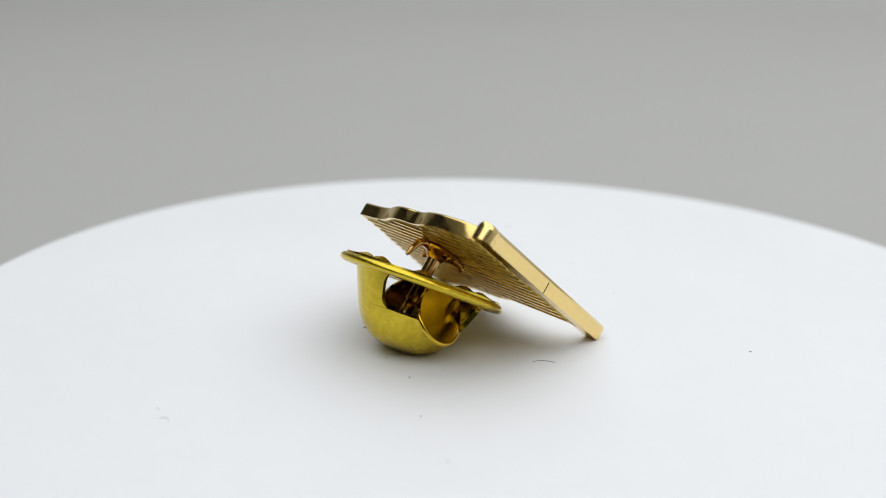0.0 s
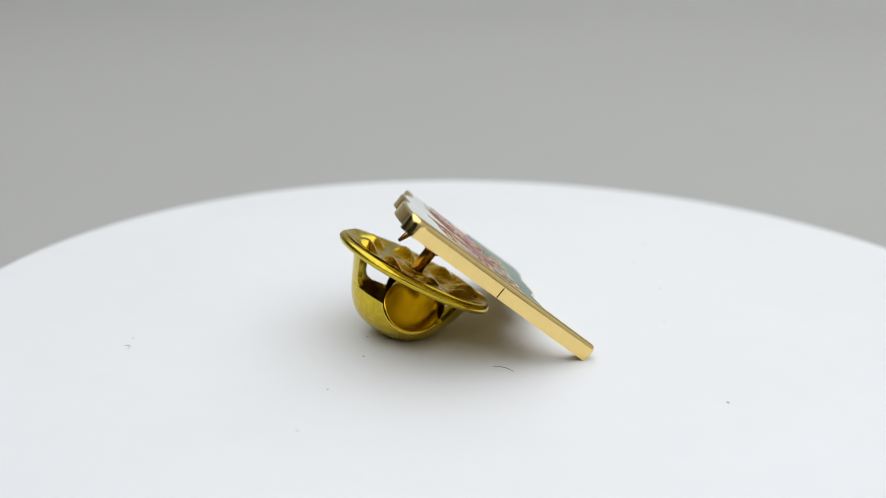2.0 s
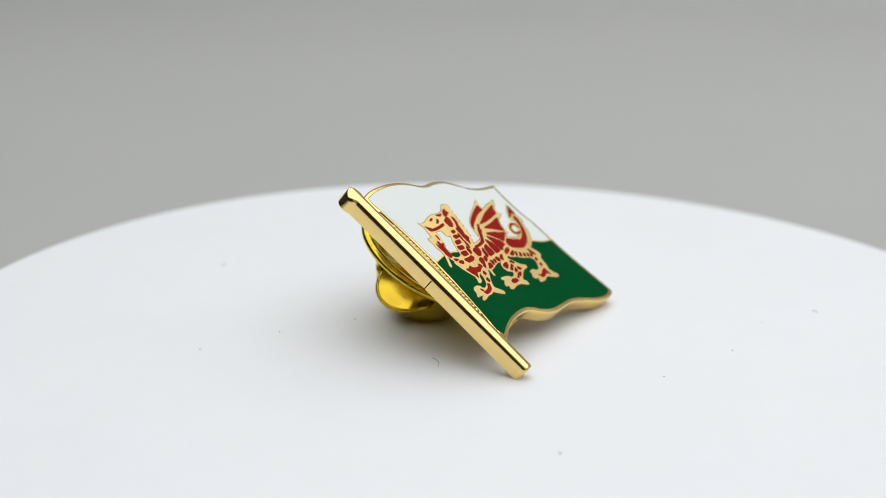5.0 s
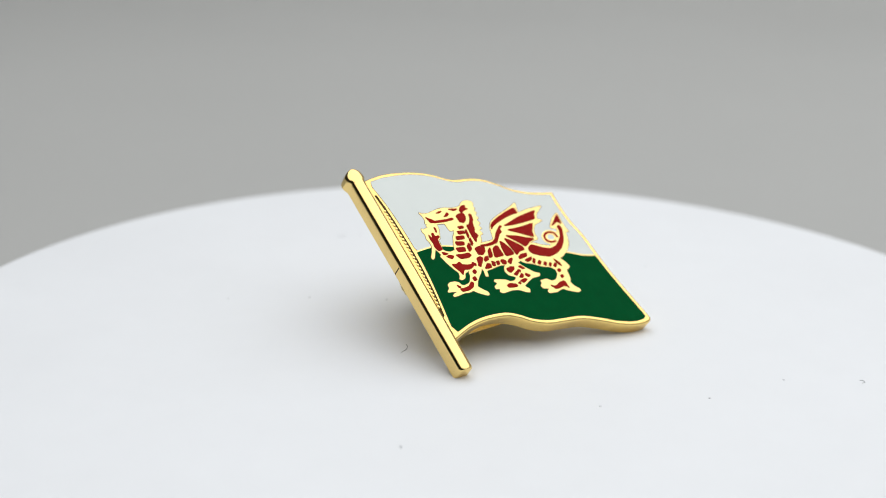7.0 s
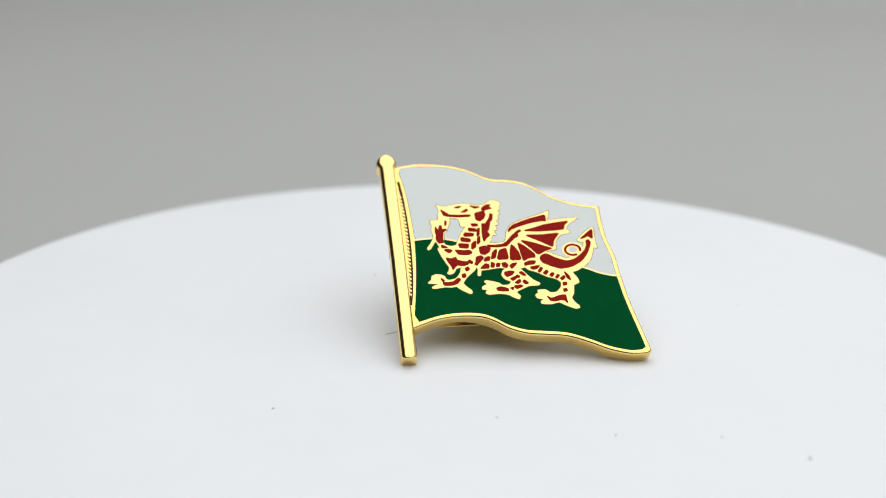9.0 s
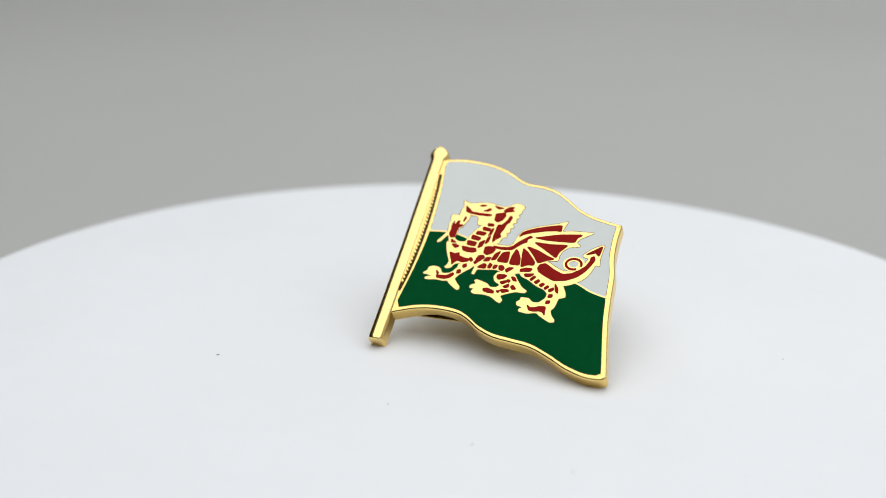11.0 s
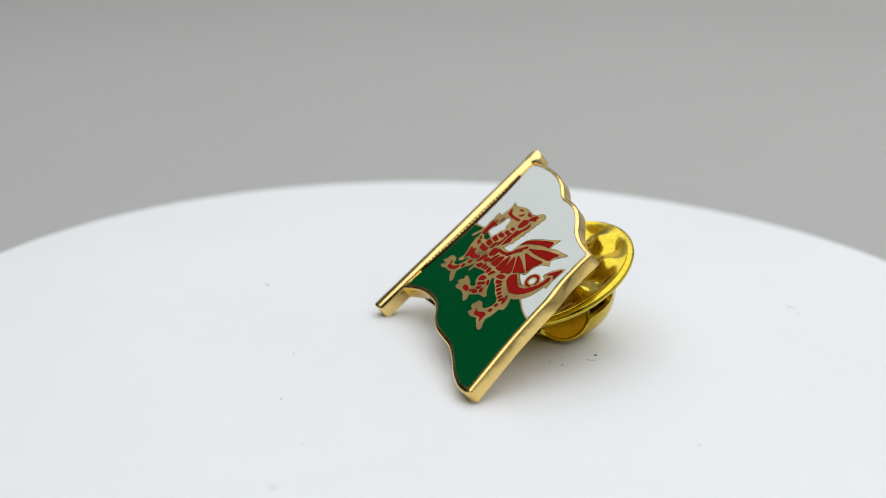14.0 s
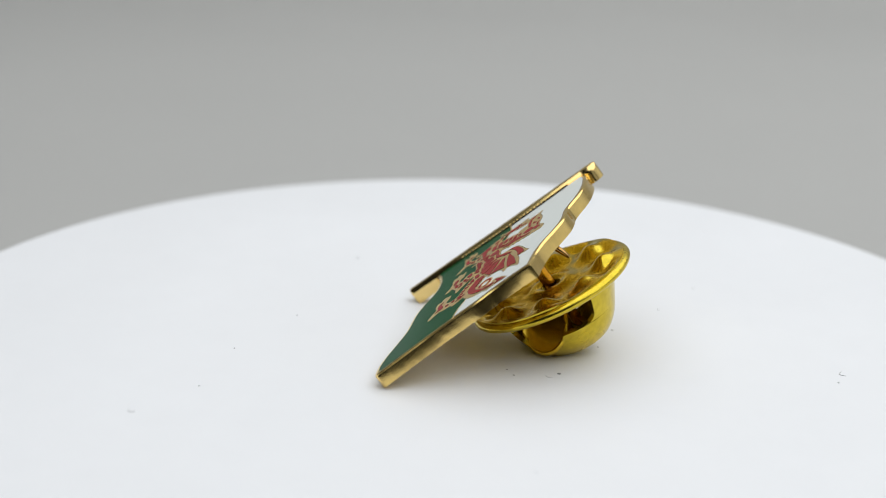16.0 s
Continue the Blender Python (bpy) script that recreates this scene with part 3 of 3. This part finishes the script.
def dragon(pin):
    """Gold line work with inlaid cells of red enamel, limb by limb."""
    h = 0.020
    for k, (name, (outline, cells)) in enumerate(DRAGON.items()):
        limb = part("dragon_" + name, slab(rounded(outline, cut=0.15), -0.1, h + 0.0012 * k), GOLD_LINE, pin, "gold cloisonne %s of the dragon" % name.replace("_", " "), 30)
        edge = rounded(outline, cut=0.15)
        # Thin dark contour added along the limb's edge.
        part("seam", ribbon(edge + edge[:2], 0.075, -0.1, 0.0155 + 0.0002 * k), DARK_OUTLINE, limb, "thin dark outline added round the gold", 30)
        rims = bmesh.new()
        for q, cell in enumerate(cells):
            slab(inset(rounded(cell, 2, cut=0.13), -0.040), -0.05, h + 0.014 + 0.0002 * q, bm=rims)
            part("enamel_cell", slab(inset(rounded(cell, 2, cut=0.13), -0.022), -0.05, h + 0.020 + 0.0003 * q), RED_ENAMEL, limb, "", 30)
        part("cell_rim", rims, RED_RIM, limb, "thin dark rims of the red cells", 30)
    # the open curl of the tail
    ring = bmesh.new()
    loops = [[ring.verts.new(((11.80 + rr * math.cos(a)) * MM, (7.46 + rr * 0.80 * math.sin(a)) * MM, w * MM)) for a in [radians(12 * q) for q in range(30)]]
             for rr, w in ((0.74, 0.0), (0.74, h + 0.013), (0.30, h + 0.013), (0.30, 0.0))]
    for a, b in zip(loops, loops[1:]):
        for q in range(30):
            ring.faces.new((a[q], a[(q + 1) % 30], b[(q + 1) % 30], b[q]))
    curl = part("tail_curl", ring, GOLD_LINE, pin, "gold curl of the tail", 30)
    arc = [(11.80 + 0.52 * math.cos(a), 7.46 + 0.415 * math.sin(a)) for a in [radians(-20 + 10 * q) for q in range(33)]]
    part("enamel_cell", ribbon(arc, 0.17, 0.0, h + 0.020), RED_ENAMEL, curl, "", 30)


def span(v):
    """Where the back of the plate begins and ends along u at height v."""
    xs = []
    n = len(OUTLINE)
    for i in range(n):
        a, b = OUTLINE[i], OUTLINE[(i + 1) % n]
        if (a.y - v) * (b.y - v) < 0:
            xs.append(a.x + (b.x - a.x) * (v - a.y) / (b.y - a.y))
    return (min(xs), max(xs)) if len(xs) >= 2 else None


POST = (7.30, 9.88)


def back_of_pin(pin):
    part("back_panel", slab(inset(OUTLINE, 0.22), BACK - 0.012, BACK + 0.05), HATCHED, pin, "finely scored gold back", 0)
    v = 0.2
    while v < 15.4:
        ends = [e for e in (span(v - 0.26), span(v), span(v + 0.26)) if e]
        s = (max(e[0] for e in ends), min(e[1] for e in ends)) if len(ends) == 3 else None
        if s and s[1] - s[0] > 1.0:
            lo = max(s[0] + 0.3, 0.55)
            hi = s[1] - 0.3
            bm = slab([Vector((lo, v - 0.09)), Vector((hi, v - 0.09)), Vector((hi, v + 0.09)), Vector((lo, v + 0.09))], BACK - 0.085, BACK + 0.05)
            part("rib", bm, GOLD, pin, "", 0)
        v += 0.84
    # the post, with its foot and bent prongs
    u0, v0 = POST
    part("post", tube([(u0, v0, BACK + 0.1), (u0, v0, BACK - 1.0), (u0, v0, -4.9), (u0, v0, -5.05), (u0, v0, -5.2), (u0, v0, -6.6), (u0, v0, -7.1)],
                      [0.58, 0.44, 0.43, 0.32, 0.43, 0.40, 0.08], 14), GOLD_POST, pin, "gold pin post, its colour darkened for shade")
    bm = turned([(0.0, BACK - 0.05), (1.15, BACK - 0.05), (1.3, BACK - 0.2), (1.1, BACK - 0.42), (0.75, BACK - 0.55), (0.55, BACK - 0.9), (0.0, BACK - 0.9)], 28)
    bmesh.ops.translate(bm, verts=bm.verts, vec=(u0 * MM, v0 * MM, 0))
    foot = part("post_foot", bm, GOLD_POST, pin, "gold soldered post foot")
    for a, reach, drop in ((79, 2.2, 1.65), (234, 2.2, 0.5), (335, 1.9, 0.75), (165, 1.7, 0.45)):
        c, s = math.cos(radians(a)), math.sin(radians(a))
        line = [(u0 + reach * r * c, v0 + reach * r * s, BACK - w) for r, w in ((0.3, 0.30), (0.62, 0.26), (0.82, 0.30 + 0.12 * drop), (0.93, 0.30 + 0.5 * drop), (1.0, drop))]
        part("prong", tube(line, [0.32, 0.28, 0.23, 0.19, 0.11], 10), GOLD_POST, foot)


def clutch(pin):
    """Butterfly clutch: a dished disc with a rolled rim and dimples, a bowed strap below it and two squeeze wings."""
    at = Vector((7.300, 9.877, -3.583))
    nrm = Vector((0.0491, 0.1873, 0.9811)).normalized()
    strap_dir = STRAP_DIR - nrm * STRAP_DIR.dot(nrm)
    ax = strap_dir.normalized()
    ay = nrm.cross(ax)
    m = Matrix.Translation(at * MM) @ Matrix((ax, ay, nrm)).transposed().to_4x4()
    R = 5.62
    # disc: polar sheet with dimples
    grid = []
    for i in range(25):
        r = 0.75 + (R - 0.30 - 0.75) * i / 24
        row = []
        for j in range(97):
            a = 2 * math.pi * j / 96
            k = min(1.0, max(0.0, (r - 4.2) / (R - 4.5)))
            z = -0.15 + 0.39 * k * k * (3.0 - 2.0 * k)
            for q in range(8):
                b = radians(45 * q + 18)
                d2 = (r * math.cos(a) - 3.95 * math.cos(b)) ** 2 + (r * math.sin(a) - 3.95 * math.sin(b)) ** 2
                z += 0.72 * math.exp(-d2 / 0.75)
            z += 0.25 * math.exp(-((r - 1.2) / 0.5) ** 2)
            row.append((r * math.cos(a), r * math.sin(a), z))
        grid.append(row)
    bm = sheet(grid, 0.28)
    disc = part("clutch_disc", bm, BRASS, pin, "pressed yellow brass clutch disc with dimples", 50)
    disc.matrix_local = m
    bm = turned([(R - 0.34 + 0.36 * math.cos(a), 0.0 + 0.30 * math.sin(a)) for a in [radians(20 * k) for k in range(19)]], 96)
    part("rolled_rim", bm, BRASS, disc, "rolled brass rim", 60)
    # bowl below the disc, open on two sides
    prof = [(4.35, -0.12), (4.12, -0.7), (3.84, -1.4), (3.54, -2.1), (3.22, -2.8), (2.80, -3.45), (2.25, -3.98), (1.6, -4.32), (0.9, -4.5), (0.12, -4.56)]
    rows = [(p.x, p.y) for p in curve(prof, 4)]

    def radius_at(z):
        for (r0, z0), (r1, z1) in zip(rows, rows[1:]):
            if z1 <= z <= z0:
                return r0 + (r1 - r0) * (z0 - z) / max(z0 - z1, 1e-6)
        return rows[0][0] if z > rows[0][1] else rows[-1][0]

    sill = -2.30
    upper = sorted([z for r, z in rows if z > sill + 0.56] + [sill + 0.06 * k for k in range(10)], reverse=True)
    lower = sorted([z for r, z in rows if sill - 0.05 > z > -4.5] + [sill] + [-3.52 - 0.018 * k for k in range(8)], reverse=True) + [-4.53, -4.56]
    wide, tall, mid = 1.85, 1.72, -1.56
    shifts = {-1: 0.95, 1: 0.60}
    stand = {-1: 1.15, 1: 0.60}

    def edges(z, side, window):
        """Angles from +x at which the opening on one side begins and ends at a height."""
        r = radius_at(z)
        k = (z - mid) / tall
        half = wide * math.sqrt(max(0.0, 1.0 - k * k)) if z < mid else wide
        x = shifts[side]
        first = math.acos(max(-1.0, min(1.0, (x + half) / r)))
        last = math.acos(max(-1.0, min(1.0, (x - half) / r)))
        if window:
            k = min(1.0, max(0.0, 1.0 - (z - sill) / 0.54))
            top = min(1.0, max(0.0, 1.0 - (-0.12 - z) / 0.9))
            cut = radians(57) * (0.74 + 0.26 * math.sqrt(1.0 - k * k)) * (0.86 + 0.14 * math.sqrt(1.0 - top * top))
            first = min(first, math.pi / 2 - cut)
            last = max(last, math.pi / 2 + cut)
        return first, last

    bm = bmesh.new()
    for half_turn, levels, window in ((0, upper, True), (1, upper, True), (0, lower, False), (1, lower, False)):
        grid = []
        for z in levels:
            r = radius_at(z)
            if half_turn == 0:
                a0, a1 = -edges(z, -1, window)[0], edges(z, 1, window)[0]
            else:
                a0, a1 = edges(z, 1, window)[1], 2 * math.pi - edges(z, -1, window)[1]
            row = []
            for j in range(41):
                a = a0 + (a1 - a0) * j / 40
                sag = 0.04 * math.sin(3 * a + 1.0) * math.sin(-z)
                row.append(((r + sag) * math.cos(a), (r * 0.93 + sag) * math.sin(a), z))
            grid.append(row)
        sheet(grid, 0.30, bm)
    part("strap", bm, BRASS, disc, "bowed brass strap under the disc", 40)
    # wings: round scoops set into the two openings, their lips standing a little proud
    for side in (-1, 1):
        grid = []
        for i in range(15):
            rho = max(0.004, i / 14)
            row = []
            for j in range(65):
                b = 2 * math.pi * j / 64
                p, q = rho * math.cos(b), rho * math.sin(b)
                x, z = shifts[side] + (wide + 0.06) * p, mid + (tall + 0.05) * q
                r = radius_at(-2.9)
                y = 0.93 * math.sqrt(max(0.3, r * r - x * x)) + stand[side] - 1.05 * (q + 1.0) - 0.40 * (1.0 - p * p) - 0.30 * (1.0 - rho * rho)
                row.append((x, side * y, z))
            grid.append(row)
        lip = [grid[-1][j] for j in range(34, 63, 2)]
        part("squeeze_wing", tube(lip, [0.06] + [0.16] * (len(lip) - 2) + [0.06], 8, sheet(grid, 0.24)), BRASS_SMOOTH, disc, "dished brass squeeze wing", 60)


def lapel_pin():
    pin = new("lapel_pin")
    pin_parts(pin)
    pin.matrix_basis = PIN_REST
    return tagged(pin, "gold-plated enamel flag lapel pin with red dragon and brass clutch", "lapel pin")


# the wing side of the clutch faces along this way when the platter stands at 0
STRAP_DIR = Matrix((PIN_U, PIN_V, PIN_N)) @ Vector((math.cos(radians(30)), math.sin(radians(30)), 0.0))
PIN = lapel_pin()


# ---- dust and lint on the platter ----
def speck(x, y, size, mat, turn):
    bm = bmesh.new()
    bmesh.ops.create_icosphere(bm, subdivisions=1, radius=size * MM)
    for v in bm.verts:
        n = 1.0 + 0.5 * noise.noise(v.co * 9000 + Vector((x, y, 0)))
        v.co = Vector((v.co.x * 1.5 * n, v.co.y * 0.8 * n, v.co.z * 0.5 * n))
    ob = finish("dust_speck", bm, mat)
    tagged(ob, "tiny grey dust speck lying on the white platter", "dust", "dust on the platter")
    return ob, Matrix.Translation((x * MM, y * MM, size * 0.35 * MM)) @ pose(0, 0, 0, 0, 0, turn)


def fibre(x, y, line, mat, turn, thick=0.03):
    bm = tube([(a, b, thick) for a, b in line], thick, 6)
    ob = finish("lint_fibre", bm, mat)
    tagged(ob, "short curled grey lint fibre lying on the white platter", "lint", "dust on the platter")
    return ob, pose(x * MM, y * MM, 0, 0, 0, turn)


SPECKS = [(17.98, -0.9, 0.075, DUST), (-8.11, -0.06, 0.10, DUST), (9.42, 9.25, 0.07, PALE_DUST), (-3.02, -13.54, 0.06, DUST), (-1.03, -19.03, 0.075, PALE_DUST),
          (-4.24, -8.03, 0.085, PALE_DUST), (2.12, 20.05, 0.06, PALE_DUST), (-17.68, 9.46, 0.06, PALE_DUST), (-6.77, 2.53, 0.07, DUST), (-5.84, 2.38, 0.06, DUST),
          (6.33, 15.6, 0.055, DUST), (-18.52, -14.45, 0.08, PALE_DUST), (-6.04, -5.14, 0.055, DUST)]
LOOSE = [(TURNTABLE, Matrix.Identity(4)), (PIN, PIN_REST)]
for k, (x, y, size, mat) in enumerate(SPECKS):
    LOOSE.append(speck(x, y, size, mat, 47 * k))
LOOSE.append(fibre(4.2, -4.38, curve([(-0.75, -0.12), (-0.35, 0.08), (0.1, 0.12), (0.45, 0.02), (0.7, -0.06)], 4), DUST, 0, 0.018))
LOOSE.append(fibre(-8.15, 0.75, curve([(-0.25, 0.05), (0.0, 0.14), (0.2, 0.02), (0.3, -0.12)], 4), PALE_DUST, 30, 0.02))
LOOSE.append(fibre(0.93, 24.89, curve([(-0.2, 0.1), (0.0, 0.2), (0.2, 0.05), (0.15, -0.2)], 4), PALE_DUST, 60, 0.022))
LOOSE.append(fibre(-17.77, -15.75, curve([(-0.3, 0.1), (0.0, 0.2), (0.2, 0.05), (0.25, -0.3)], 4), PALE_DUST, 10, 0.022))


def motions():
    """All that lies on the platter turns with it about its axle."""
    for ob, rest in LOOSE:
        walk(ob, [(0.5 * k, pose(0, 0, 0, 0, 0, spin(0.5 * k)) @ rest) for k in range(33)])


motions()
